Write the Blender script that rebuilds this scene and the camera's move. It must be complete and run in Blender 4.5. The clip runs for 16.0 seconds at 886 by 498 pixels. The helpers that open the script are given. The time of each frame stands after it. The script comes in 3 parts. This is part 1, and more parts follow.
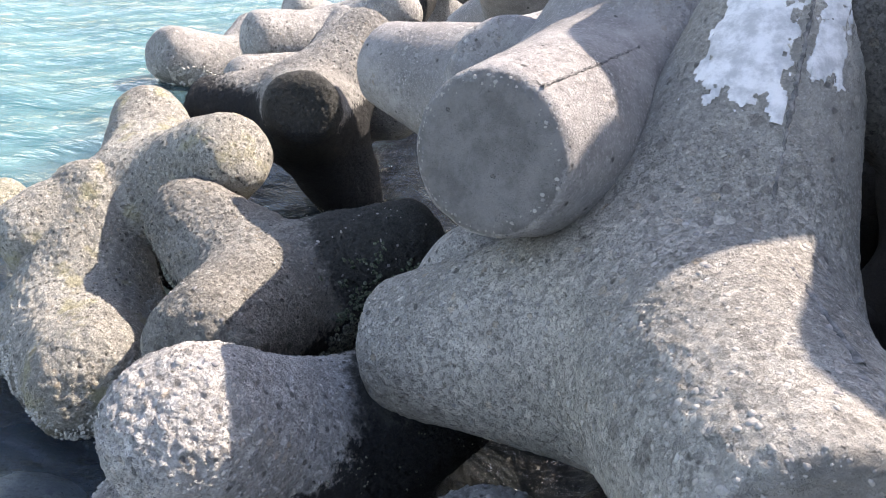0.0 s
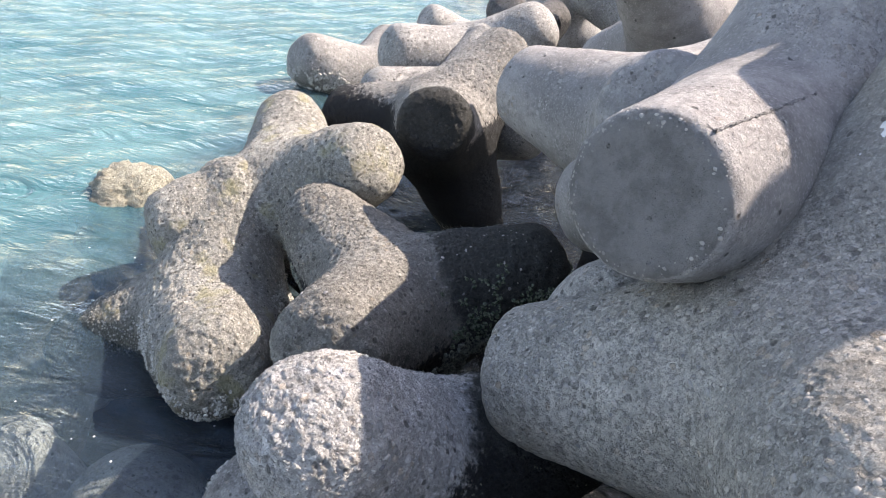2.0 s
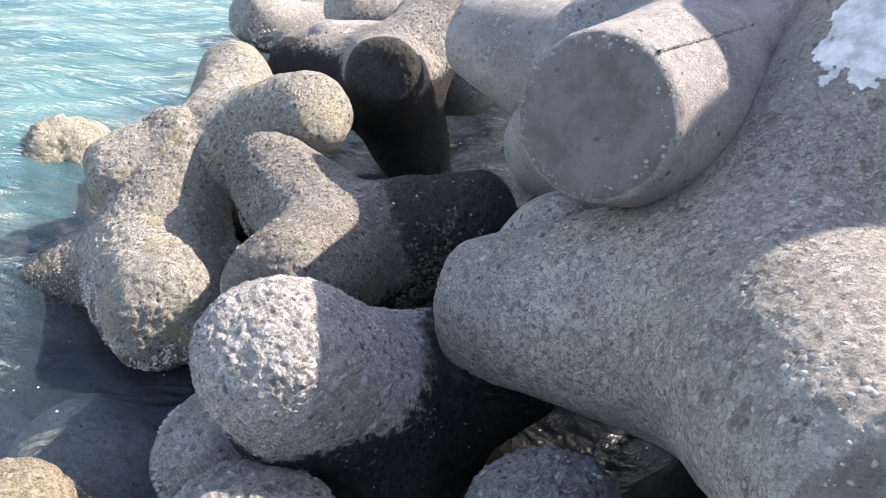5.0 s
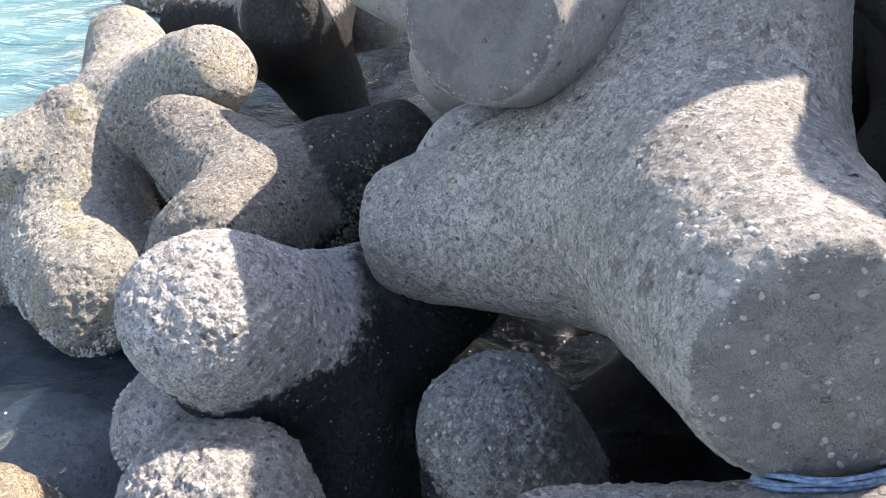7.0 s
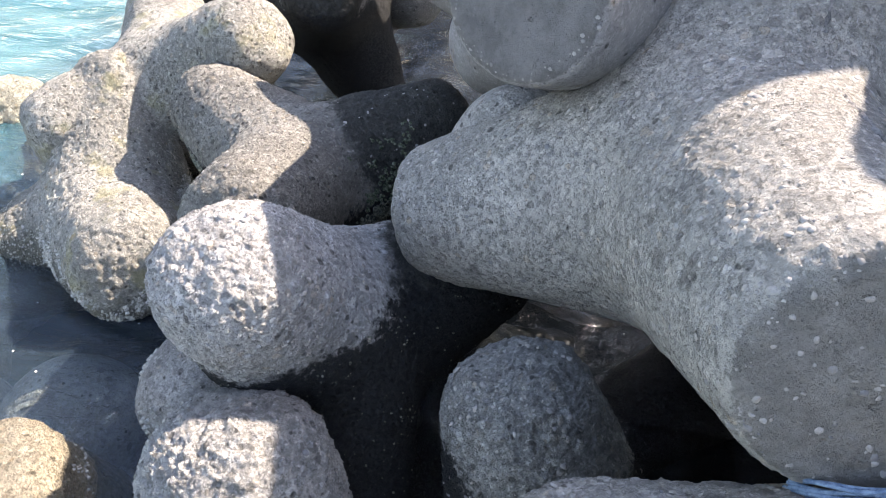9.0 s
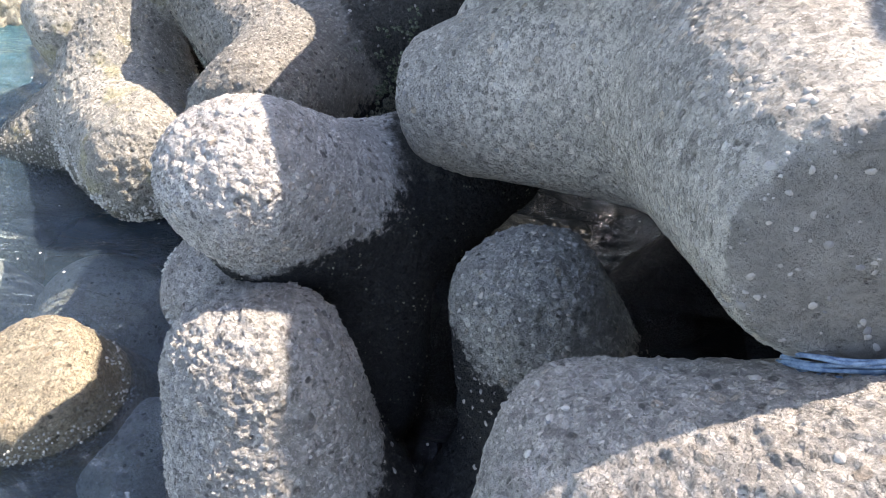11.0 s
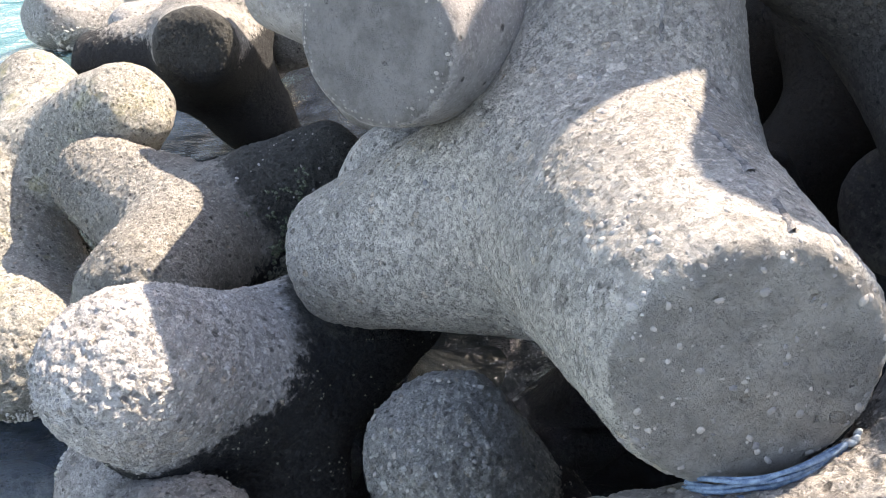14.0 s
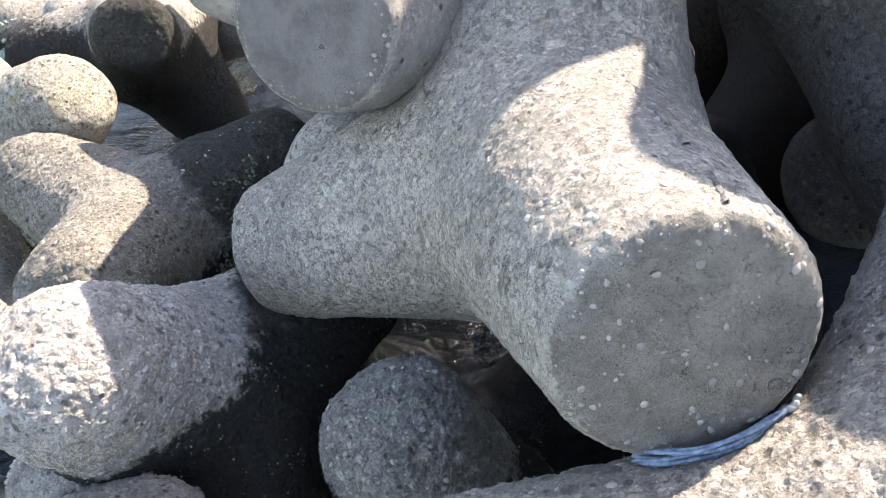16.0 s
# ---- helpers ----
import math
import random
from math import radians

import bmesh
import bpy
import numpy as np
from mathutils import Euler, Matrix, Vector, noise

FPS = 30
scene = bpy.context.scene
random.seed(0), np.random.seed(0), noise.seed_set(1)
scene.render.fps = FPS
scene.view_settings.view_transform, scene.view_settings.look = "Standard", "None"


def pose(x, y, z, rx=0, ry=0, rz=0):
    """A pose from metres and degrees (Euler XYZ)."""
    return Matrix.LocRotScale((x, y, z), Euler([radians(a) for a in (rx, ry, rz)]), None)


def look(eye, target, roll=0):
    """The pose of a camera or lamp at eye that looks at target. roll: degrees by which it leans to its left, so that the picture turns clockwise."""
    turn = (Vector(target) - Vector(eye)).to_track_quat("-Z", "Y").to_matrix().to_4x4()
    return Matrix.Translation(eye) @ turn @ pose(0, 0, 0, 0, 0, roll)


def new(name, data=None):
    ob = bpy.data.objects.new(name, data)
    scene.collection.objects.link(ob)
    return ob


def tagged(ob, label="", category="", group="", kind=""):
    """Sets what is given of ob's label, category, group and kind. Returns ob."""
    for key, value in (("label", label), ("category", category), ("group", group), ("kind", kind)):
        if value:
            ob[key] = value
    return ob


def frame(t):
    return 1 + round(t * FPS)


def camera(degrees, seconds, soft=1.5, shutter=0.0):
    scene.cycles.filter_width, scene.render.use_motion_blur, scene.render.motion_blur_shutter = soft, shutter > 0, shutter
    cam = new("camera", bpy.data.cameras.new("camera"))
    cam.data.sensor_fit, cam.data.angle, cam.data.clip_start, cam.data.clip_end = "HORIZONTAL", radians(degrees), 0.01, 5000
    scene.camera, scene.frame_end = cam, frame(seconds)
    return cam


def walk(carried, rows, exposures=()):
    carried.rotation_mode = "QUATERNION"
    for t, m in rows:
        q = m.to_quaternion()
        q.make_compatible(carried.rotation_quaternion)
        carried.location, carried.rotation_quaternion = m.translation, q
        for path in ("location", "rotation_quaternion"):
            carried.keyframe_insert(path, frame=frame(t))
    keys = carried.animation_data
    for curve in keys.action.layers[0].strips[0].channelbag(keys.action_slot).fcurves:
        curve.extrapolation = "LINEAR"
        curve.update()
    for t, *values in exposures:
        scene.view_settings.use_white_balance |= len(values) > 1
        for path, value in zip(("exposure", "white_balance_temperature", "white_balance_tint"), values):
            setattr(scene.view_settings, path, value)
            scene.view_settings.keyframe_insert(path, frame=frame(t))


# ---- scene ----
cam = camera(65.6, 16.0, soft=0.8)
EYE, TILT = 3.5, -35.0
ROWS = [
    (0.0, 0.0000, 0.0000, 0.0000, 96.08, -6.30, -0.67),
    (0.5, -0.0949, 0.0021, -0.0167, 96.04, -9.62, 2.66),
    (1.0, -0.1267, 0.0040, 0.0029, 96.91, -10.92, 4.39),
    (1.5, -0.1553, -0.0032, 0.0235, 96.38, -10.93, 5.34),
    (2.0, -0.1669, 0.0003, 0.0305, 95.94, -13.05, 7.11),
    (2.5, -0.1784, 0.0056, -0.0172, 96.52, -13.93, 4.28),
    (3.0, -0.1400, 0.0018, -0.0357, 94.44, -10.12, 2.99),
    (3.2, -0.1215, -0.0284, -0.0373, 94.95, -9.02, 2.69),
    (5.3, -0.1474, -0.0214, -0.1518, 94.52, -12.67, 2.06),
    (5.5, -0.1435, -0.0188, -0.1316, 94.46, -11.05, 0.12),
    (6.0, -0.0724, -0.0122, -0.1430, 91.97, -7.91, -3.79),
    (6.5, -0.0691, -0.0476, -0.1790, 91.33, -6.13, -2.02),
    (7.0, -0.0112, -0.0251, -0.2062, 90.03, -2.35, -1.03),
    (7.5, -0.0504, -0.0207, -0.1819, 89.50, -5.61, 1.48),
    (8.0, -0.1418, -0.0084, -0.1692, 89.03, -10.59, 4.74),
    (8.5, -0.1586, -0.0076, -0.1700, 88.90, -11.10, 6.28),
    (9.0, -0.0406, 0.0134, -0.2131, 88.46, -5.17, 1.07),
    (9.5, 0.0591, -0.0318, -0.1943, 86.61, 0.47, -2.34),
    (9.7, 0.0554, -0.0443, -0.2081, 85.31, 0.51, 0.04),
    (11.8, 0.0259, 0.0468, -0.2346, 78.84, -3.65, 3.08),
    (12.0, 0.0937, 0.0294, -0.2435, 81.55, -1.08, 1.05),
    (12.5, 0.1467, -0.0120, -0.1909, 85.98, 2.54, -2.03),
    (13.0, 0.1574, -0.0154, -0.1782, 89.19, 1.79, 0.66),
    (13.5, 0.1360, 0.0101, -0.1568, 90.18, 4.25, -3.22),
    (14.0, 0.1150, 0.0121, -0.1315, 90.23, 4.07, -4.48),
    (14.5, 0.1854, 0.0277, -0.1259, 89.14, 4.25, -7.29),
    (15.0, 0.1670, 0.0086, -0.1063, 90.36, 3.79, -5.89),
    (15.5, 0.1424, 0.0283, -0.1355, 88.32, 3.12, -6.48),
    (16.0, 0.1758, 0.0316, -0.1359, 88.63, 6.44, -7.49),
]
walk(cam, [(t, pose(0, 0, EYE, TILT) @ pose(x, y, z, rx, ry, rz)) for t, x, y, z, rx, ry, rz in ROWS], [(0.0, 1.70, 7450, 19), (1.0, 1.55, 7450, 19), (3.0, 1.55, 7450, 19), (7.0, 1.88, 7450, 19), (12.0, 2.1, 7700, 18), (16.0, 2.25, 8100, 17)])

# ---- daylight ----
SUN_FROM = Vector((0.559, 0.391, 0.731)).normalized()
world = bpy.data.worlds.new("sky")
scene.world = world
world.use_nodes = True
wn, wl = world.node_tree.nodes, world.node_tree.links
sky = wn.new("ShaderNodeTexSky")
sky.sky_type, sky.sun_disc = "NISHITA", False
sky.sun_elevation = math.asin(SUN_FROM.z)
sky.sun_rotation = math.atan2(SUN_FROM.x, SUN_FROM.y)
wn["Background"].inputs["Strength"].default_value = 0.15
wl.new(sky.outputs["Color"], wn["Background"].inputs["Color"])
sun_data = bpy.data.lights.new("sun", "SUN")
sun_data.energy, sun_data.angle, sun_data.color = 4.2, radians(0.53), (1.0, 0.955, 0.89)
sun = new("sun", sun_data)
sun.matrix_world = look(SUN_FROM * 30, (0, 0, 0))


# ---- node helpers ----
class Nodes:
    """A small builder of node materials."""

    def __init__(self, name):
        self.mat = bpy.data.materials.new(name)
        self.mat.use_nodes = True
        self.tree = self.mat.node_tree
        self.tree.nodes.clear()

    def add(self, kind, **given):
        node = self.tree.nodes.new(kind)
        for key, value in given.items():
            if key in node.inputs:
                self.put(node.inputs[key], value)
            else:
                self.put(node.inputs[key.replace("_", " ")], value)
        return node

    def put(self, socket, value):
        if isinstance(value, bpy.types.NodeSocket):
            self.tree.links.new(value, socket)
        else:
            socket.default_value = value

    def coords(self):
        return self.add("ShaderNodeTexCoord").outputs["Object"]

    def place(self):
        return self.add("ShaderNodeNewGeometry").outputs["Position"]

    def noise(self, where, scale, detail=4.0, rough=0.55, distort=0.0):
        n = self.add("ShaderNodeTexNoise", Vector=where, Scale=scale, Detail=detail, Roughness=rough, Distortion=distort)
        return n.outputs["Fac"]

    def cells(self, where, scale, feature="F1", random_=1.0):
        n = self.tree.nodes.new("ShaderNodeTexVoronoi")
        n.feature = feature
        self.put(n.inputs["Vector"], where)
        self.put(n.inputs["Scale"], scale)
        self.put(n.inputs["Randomness"], random_)
        return n.outputs["Distance"], n.outputs["Color"] if feature == "F1" else None

    def ramp(self, fac, low, high, a=0.0, b=1.0):
        n = self.tree.nodes.new("ShaderNodeMapRange")
        n.interpolation_type = "SMOOTHSTEP"
        for key, value in (("Value", fac), ("From Min", low), ("From Max", high), ("To Min", a), ("To Max", b)):
            self.put(n.inputs[key], value)
        return n.outputs["Result"]

    def math(self, op, a, b=0.0):
        n = self.tree.nodes.new("ShaderNodeMath")
        n.operation = op
        self.put(n.inputs[0], a)
        self.put(n.inputs[1], b)
        return n.outputs[0]

    def mix(self, fac, a, b, mode="MIX"):
        n = self.tree.nodes.new("ShaderNodeMix")
        n.data_type, n.blend_type = "RGBA", mode
        self.put(n.inputs["Factor"], fac)
        for socket, value in ((n.inputs[6], a), (n.inputs[7], b)):
            self.put(socket, (*value, 1.0) if isinstance(value, tuple) and len(value) == 3 else value)
        return n.outputs[2]

    def bump(self, height, distance, strength=1.0, under=None):
        n = self.add("ShaderNodeBump", Height=height, Distance=distance, Strength=strength)
        if under is not None:
            self.put(n.inputs["Normal"], under)
        return n.outputs["Normal"]

    def split(self, where):
        n = self.add("ShaderNodeSeparateXYZ", Vector=where)
        return n.outputs

    def surface(self, colour, rough, normal=None, metal=0.0, spec=0.5):
        s = self.tree.nodes.new("ShaderNodeBsdfPrincipled")
        self.put(s.inputs["Base Color"], (*colour, 1.0) if isinstance(colour, tuple) else colour)
        self.put(s.inputs["Roughness"], rough)
        self.put(s.inputs["Metallic"], metal)
        self.put(s.inputs["Specular IOR Level"], spec)
        if normal is not None:
            self.put(s.inputs["Normal"], normal)
        return self.end(s.outputs["BSDF"])

    def end(self, shader):
        out = self.tree.nodes.new("ShaderNodeOutputMaterial")
        self.tree.links.new(shader, out.inputs["Surface"])
        return self.mat


# ---- materials ----
def concrete(name, tone, worn, pits=0.3, tide=1.0, lichen=0.0, cement=0.0, shade_stains=(), black=None, caps=(), cast=()):
    """Cast concrete: worn bares the stones in it; pits are holes; tide is the growth near the water; lichen yellows it;
    cement leaves smooth grey skin; black is the height up to which algae blacken it; caps are trowelled leg ends, toned
    darker than the legs (axis, length); cast are legs that keep their skin (axis, from).
    """
    n = Nodes(name)
    o, w = n.coords(), n.place()
    big = n.noise(o, 1.7, 5, 0.6)
    mid = n.noise(o, 9.0, 6, 0.65)
    fine = n.noise(o, 70.0, 5, 0.7)
    grit = n.noise(o, 260.0, 3, 0.7)
    warped = n.add("ShaderNodeVectorMath")
    warped.operation = "MULTIPLY_ADD"
    n.put(warped.inputs[0], n.add("ShaderNodeTexNoise", Vector=o, Scale=22.0, Detail=3.0).outputs["Color"])
    n.put(warped.inputs[1], (0.03, 0.03, 0.03))
    n.put(warped.inputs[2], o)
    stones_d, stones_c = n.cells(warped.outputs["Vector"], 26.0)
    small_d, small_c = n.cells(warped.outputs["Vector"], 62.0)
    stone = n.ramp(stones_d, 0.50, 0.36)
    pebble = n.ramp(small_d, 0.52, 0.34)
    pick = n.split(stones_c)
    pick_s = n.split(small_c)
    bare = n.ramp(n.noise(o, 2.6, 4, 0.6), 0.62 - 0.55 * worn, 0.80 - 0.55 * worn)
    if cement:
        bare = n.math("MULTIPLY", bare, n.ramp(n.noise(o, 1.1, 3), cement - 0.08, cement + 0.08))
    trowelled = None
    for axis, reach in caps:
        along = n.add("ShaderNodeVectorMath")
        along.operation = "DOT_PRODUCT"
        n.put(along.inputs[0], o)
        n.put(along.inputs[1], axis)
        ragged = n.math("ADD", along.outputs["Value"], n.math("MULTIPLY", n.math("SUBTRACT", n.noise(o, 11.0, 5, 0.7), 0.5), 0.05))
        face = n.ramp(ragged, reach - 0.022, reach - 0.012)
        trowelled = face if trowelled is None else n.math("MAXIMUM", trowelled, face)
    ends = trowelled
    for axis, start, drift in cast:
        along = n.add("ShaderNodeVectorMath")
        along.operation = "DOT_PRODUCT"
        n.put(along.inputs[0], o)
        n.put(along.inputs[1], axis)
        ragged = n.math("ADD", along.outputs["Value"], n.math("MULTIPLY", n.math("SUBTRACT", n.noise(o, 4.0, 5, 0.7), 0.5), drift))
        face = n.ramp(ragged, start - 0.13 * drift, start + 0.27 * drift, 0.0, 0.85)
        trowelled = face if trowelled is None else n.math("MAXIMUM", trowelled, face)
    if trowelled is not None:
        rougher = n.math("SUBTRACT", 1.0, trowelled)
        bare = n.math("MULTIPLY", bare, rougher)
    skin = n.mix(n.ramp(big, 0.35, 0.68), tuple(c * 0.66 for c in tone), tuple(min(c * 1.2, 0.8) for c in tone))
    skin = n.mix(n.ramp(mid, 0.44, 0.68, 0.0, 0.6), skin, tuple(c * 0.55 for c in tone))
    skin = n.mix(n.ramp(fine, 0.48, 0.72, 0.0, 0.65), skin, tuple(min(c * 1.5, 0.8) for c in tone))
    skin = n.mix(n.ramp(n.noise(o, 120.0, 4, 0.75), 0.51, 0.65, 0.0, 0.16 + 0.5 * worn), skin, tuple(c * 0.45 for c in tone))
    grain = n.mix(pick[0], tuple(c * 0.38 for c in tone), tuple(min(c * 1.5, 0.75) for c in tone))
    grain = n.mix(n.ramp(pick[1], 0.70, 0.95, 0.0, 0.55), grain, (tone[0] * 1.15, tone[1] * 0.92, tone[2] * 0.68))
    grain_s = n.mix(pick_s[0], tuple(c * 0.45 for c in tone), tuple(min(c * 1.55, 0.78) for c in tone))
    keep = n.math("MULTIPLY", stone, n.ramp(pick[2], 0.60, 0.66))
    keep_s = n.math("MULTIPLY", pebble, n.ramp(pick_s[2], 0.52, 0.60))
    colour = n.mix(n.math("MULTIPLY", keep_s, n.math("MULTIPLY", bare, 0.8)), skin, grain_s)
    colour = n.mix(n.math("MULTIPLY", keep, n.math("MULTIPLY", bare, 0.72)), colour, grain)
    patchy = n.ramp(n.noise(o, 3.4, 4, 0.6), 0.36, 0.66, 0.35, 1.0)
    mottle = n.math("MULTIPLY", patchy, n.ramp(n.noise(o, 36.0, 6, 0.78, 0.4), 0.53, 0.62, 0.0, max(0.0, 0.70 * worn - 0.15)))
    colour = n.mix(mottle, colour, tuple(c * 0.30 for c in tone))
    if trowelled is not None:
        mottle = n.math("MULTIPLY", mottle, n.math("ADD", n.math("MULTIPLY", rougher, 0.85), 0.15))
    glint = n.ramp(n.noise(o, 60.0, 6, 0.78), 0.57, 0.66, 0.0, max(0.0, 0.85 * worn - 0.14))
    if trowelled is not None:
        glint = n.math("MULTIPLY", glint, rougher)
    colour = n.mix(glint, colour, tuple(min(c * 1.95, 0.8) for c in tone))
    rare_d, rare_c = n.cells(warped.outputs["Vector"], 13.0)
    rare = n.split(rare_c)
    lump = n.math("MULTIPLY", n.ramp(n.math("ADD", rare_d, n.math("MULTIPLY", rare[1], 0.22)), 0.40, 0.34), n.ramp(rare[2], 0.70, 0.72))
    colour = n.mix(n.math("MULTIPLY", lump, 0.8 * worn), colour, n.mix(n.ramp(rare[0], 0.55, 0.70), tuple(c * 0.42 for c in tone), tuple(min(c * 1.4, 0.72) for c in tone)))
    blotch = n.ramp(n.noise(o, 15.0, 6, 0.72, 0.3), 0.40, 0.60)
    colour = n.mix(n.math("MULTIPLY", n.math("SUBTRACT", 1.0, blotch), 0.34 * worn), colour, tuple(c * 0.42 for c in tone))
    colour = n.mix(n.ramp(n.noise(o, 24.0, 6, 0.75, 0.5), 0.56, 0.68, 0.0, 0.45 * worn), colour, tuple(min(c * 1.55, 0.75) for c in tone))
    hole_d, hole_c = n.cells(warped.outputs["Vector"], 21.0)
    hole = n.math("MULTIPLY", n.ramp(n.math("ADD", hole_d, n.math("MULTIPLY", n.split(hole_c)[1], 0.16)), 0.36, 0.20), n.ramp(n.split(hole_c)[0], 1.0 - pits, 1.02 - pits))
    pore_d, pore_c = n.cells(o, 85.0)
    pore = n.math("MULTIPLY", n.ramp(pore_d, 0.30, 0.14), n.ramp(n.split(pore_c)[0], 0.86 - 0.3 * pits, 0.90 - 0.3 * pits))
    colour = n.mix(n.math("MULTIPLY", hole, 0.85), colour, tuple(c * 0.24 for c in tone))
    colour = n.mix(n.math("MULTIPLY", pore, 0.6), colour, tuple(c * 0.3 for c in tone))
    if lichen:
        spread = n.ramp(n.noise(o, 3.2, 5, 0.65), 0.60 - 0.25 * lichen, 0.75 - 0.25 * lichen, 0.0, 0.65)
        colour = n.mix(spread, colour, (0.34, 0.32, 0.18))
    # dark balls: growth on the concrete, with shade painted in
    for x, y, zz, reach, weight in shade_stains:
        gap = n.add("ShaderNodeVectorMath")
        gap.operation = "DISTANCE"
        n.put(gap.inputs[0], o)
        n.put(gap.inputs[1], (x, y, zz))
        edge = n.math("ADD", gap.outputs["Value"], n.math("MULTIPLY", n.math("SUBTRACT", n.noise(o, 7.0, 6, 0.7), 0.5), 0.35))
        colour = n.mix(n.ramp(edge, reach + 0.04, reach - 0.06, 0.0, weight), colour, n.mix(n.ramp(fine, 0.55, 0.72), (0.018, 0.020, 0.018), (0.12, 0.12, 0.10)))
    # algae blacken what the waves wet
    if black is not None:
        wet = n.math("ADD", n.split(w)[2], n.math("MULTIPLY", n.math("SUBTRACT", n.noise(w, 5.0, 5, 0.7), 0.5), 0.20))
        wet = n.math("ADD", wet, n.math("MULTIPLY", n.math("SUBTRACT", n.noise(w, 22.0, 4, 0.7), 0.5), 0.34))
        algae = n.mix(n.ramp(n.noise(o, 75.0, 4, 0.75), 0.52, 0.70), (0.010, 0.012, 0.014), (0.060, 0.062, 0.058))
        colour = n.mix(n.ramp(wet, black + 0.045, black - 0.045, 0.0, 0.96), colour, algae)
    # tide marks: a crust of barnacles with dark weed under it
    z = n.split(w)[2]
    level = n.math("ADD", z, n.math("MULTIPLY", n.math("SUBTRACT", n.noise(w, 4.0, 5, 0.7), 0.5), 0.5))
    crust = n.math("MULTIPLY", n.ramp(level, 0.30, 0.12), n.ramp(level, -0.16, -0.02))
    shell_d, shell_c = n.cells(o, 46.0)
    shell = n.math("MULTIPLY", crust, n.math("MULTIPLY", n.ramp(n.split(shell_c)[0], 0.35, 0.5), n.ramp(shell_d, 0.55, 0.30)))
    weed = n.math("MULTIPLY", n.ramp(level, 0.34, 0.02), 0.8 * tide)
    colour = n.mix(weed, colour, (0.055, 0.058, 0.040))
    colour = n.mix(n.math("MULTIPLY", shell, 0.85 * tide), colour, (0.50, 0.49, 0.44))
    high = n.math("ADD", n.math("MULTIPLY", mid, 0.5), n.math("MULTIPLY", fine, 0.35))
    normal = n.bump(high, 0.016 + 0.040 * worn, 0.9)
    lift = n.math("ADD", n.math("MULTIPLY", keep, 0.35), n.math("MULTIPLY", keep_s, 0.35))
    lift = n.math("SUBTRACT", n.math("MULTIPLY", lift, bare), n.math("ADD", hole, n.math("MULTIPLY", pore, 0.6)))
    lift = n.math("ADD", lift, n.math("SUBTRACT", n.math("MULTIPLY", glint, 1.1), n.math("MULTIPLY", mottle, 1.3)))
    lift = n.math("ADD", lift, n.math("MULTIPLY", shell, 1.5))
    normal = n.bump(lift, 0.010 + 0.022 * worn, 1.0, normal)
    normal = n.bump(grit, 0.006, 0.9, normal)
    rough = n.ramp(level, 0.0, 0.22, 0.35, 0.88)
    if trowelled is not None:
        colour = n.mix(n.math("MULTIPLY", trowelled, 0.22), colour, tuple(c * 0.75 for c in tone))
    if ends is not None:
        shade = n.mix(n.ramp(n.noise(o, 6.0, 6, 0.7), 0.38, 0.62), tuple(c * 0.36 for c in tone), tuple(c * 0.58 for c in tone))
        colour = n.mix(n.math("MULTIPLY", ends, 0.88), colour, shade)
    return n.surface(colour, rough, normal, spec=0.35)


UP, SOUTH = (0.0, 0.0, 1.0), (-0.4714, -0.8165, -0.3333)
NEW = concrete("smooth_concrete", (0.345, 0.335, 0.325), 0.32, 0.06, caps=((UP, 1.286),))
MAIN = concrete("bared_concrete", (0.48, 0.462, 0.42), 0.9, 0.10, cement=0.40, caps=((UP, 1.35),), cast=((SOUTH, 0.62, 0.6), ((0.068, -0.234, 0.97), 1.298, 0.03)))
KNOBBLY = concrete("knobbly_concrete", (0.43, 0.41, 0.38), 0.9, 0.3)
OLD = concrete("worn_concrete", (0.42, 0.41, 0.385), 1.0, 0.4)
STREAKED = concrete("streaked_concrete", (0.40, 0.40, 0.375), 1.0, 0.45, black=1.18)
# rear leg: algae, blackened further for the shade it runs into
ROUNDED = concrete("gravelly_concrete", (0.61, 0.595, 0.565), 1.0, 0.42, black=1.35, shade_stains=((0.85, -0.18, -0.18, 0.67, 0.93),))
PITTED = concrete("pitted_concrete", (0.50, 0.49, 0.46), 0.9, 0.6)
STANDING = concrete("sea_pitted_concrete", (0.52, 0.51, 0.48), 0.95, 0.6, black=0.72)
# ball and black level paint the end's shade as well as its algae
BLACK_END = concrete("shade_algae_ended_concrete", (0.35, 0.34, 0.315), 0.9, 0.6, shade_stains=((0.0, 0.0, 1.38, 0.46, 0.92),), black=1.42)
LICHEN = concrete("lichen_concrete", (0.42, 0.41, 0.365), 1.0, 0.5, lichen=0.22)
# one leg darkened for growth and for the shadow on it
WEEDY = concrete("weedy_concrete", (0.31, 0.30, 0.27), 1.0, 0.4, shade_stains=((1.05, 0.0, -0.37, 0.86, 0.82),), black=0.80)
# grey concrete in a darkened copy, for ends that lie in shade
SHADE_GREY = concrete("shade_grey_concrete", (0.15, 0.145, 0.14), 0.7, 0.25, black=1.35)
# near-black colour stands for the deep shade inside the heap
GAP_SHADE = concrete("gap_shade_concrete", (0.022, 0.023, 0.023), 0.8, 0.3, tide=0.0)
DROWNED = concrete("drowned_concrete", (0.64, 0.64, 0.57), 0.8, 0.3, tide=0.0)
AWASH = concrete("awash_concrete", (0.46, 0.45, 0.36), 0.9, 0.35, tide=0.15)
RUST = concrete("rusty_concrete", (0.42, 0.365, 0.265), 1.0, 0.3, tide=0.4)


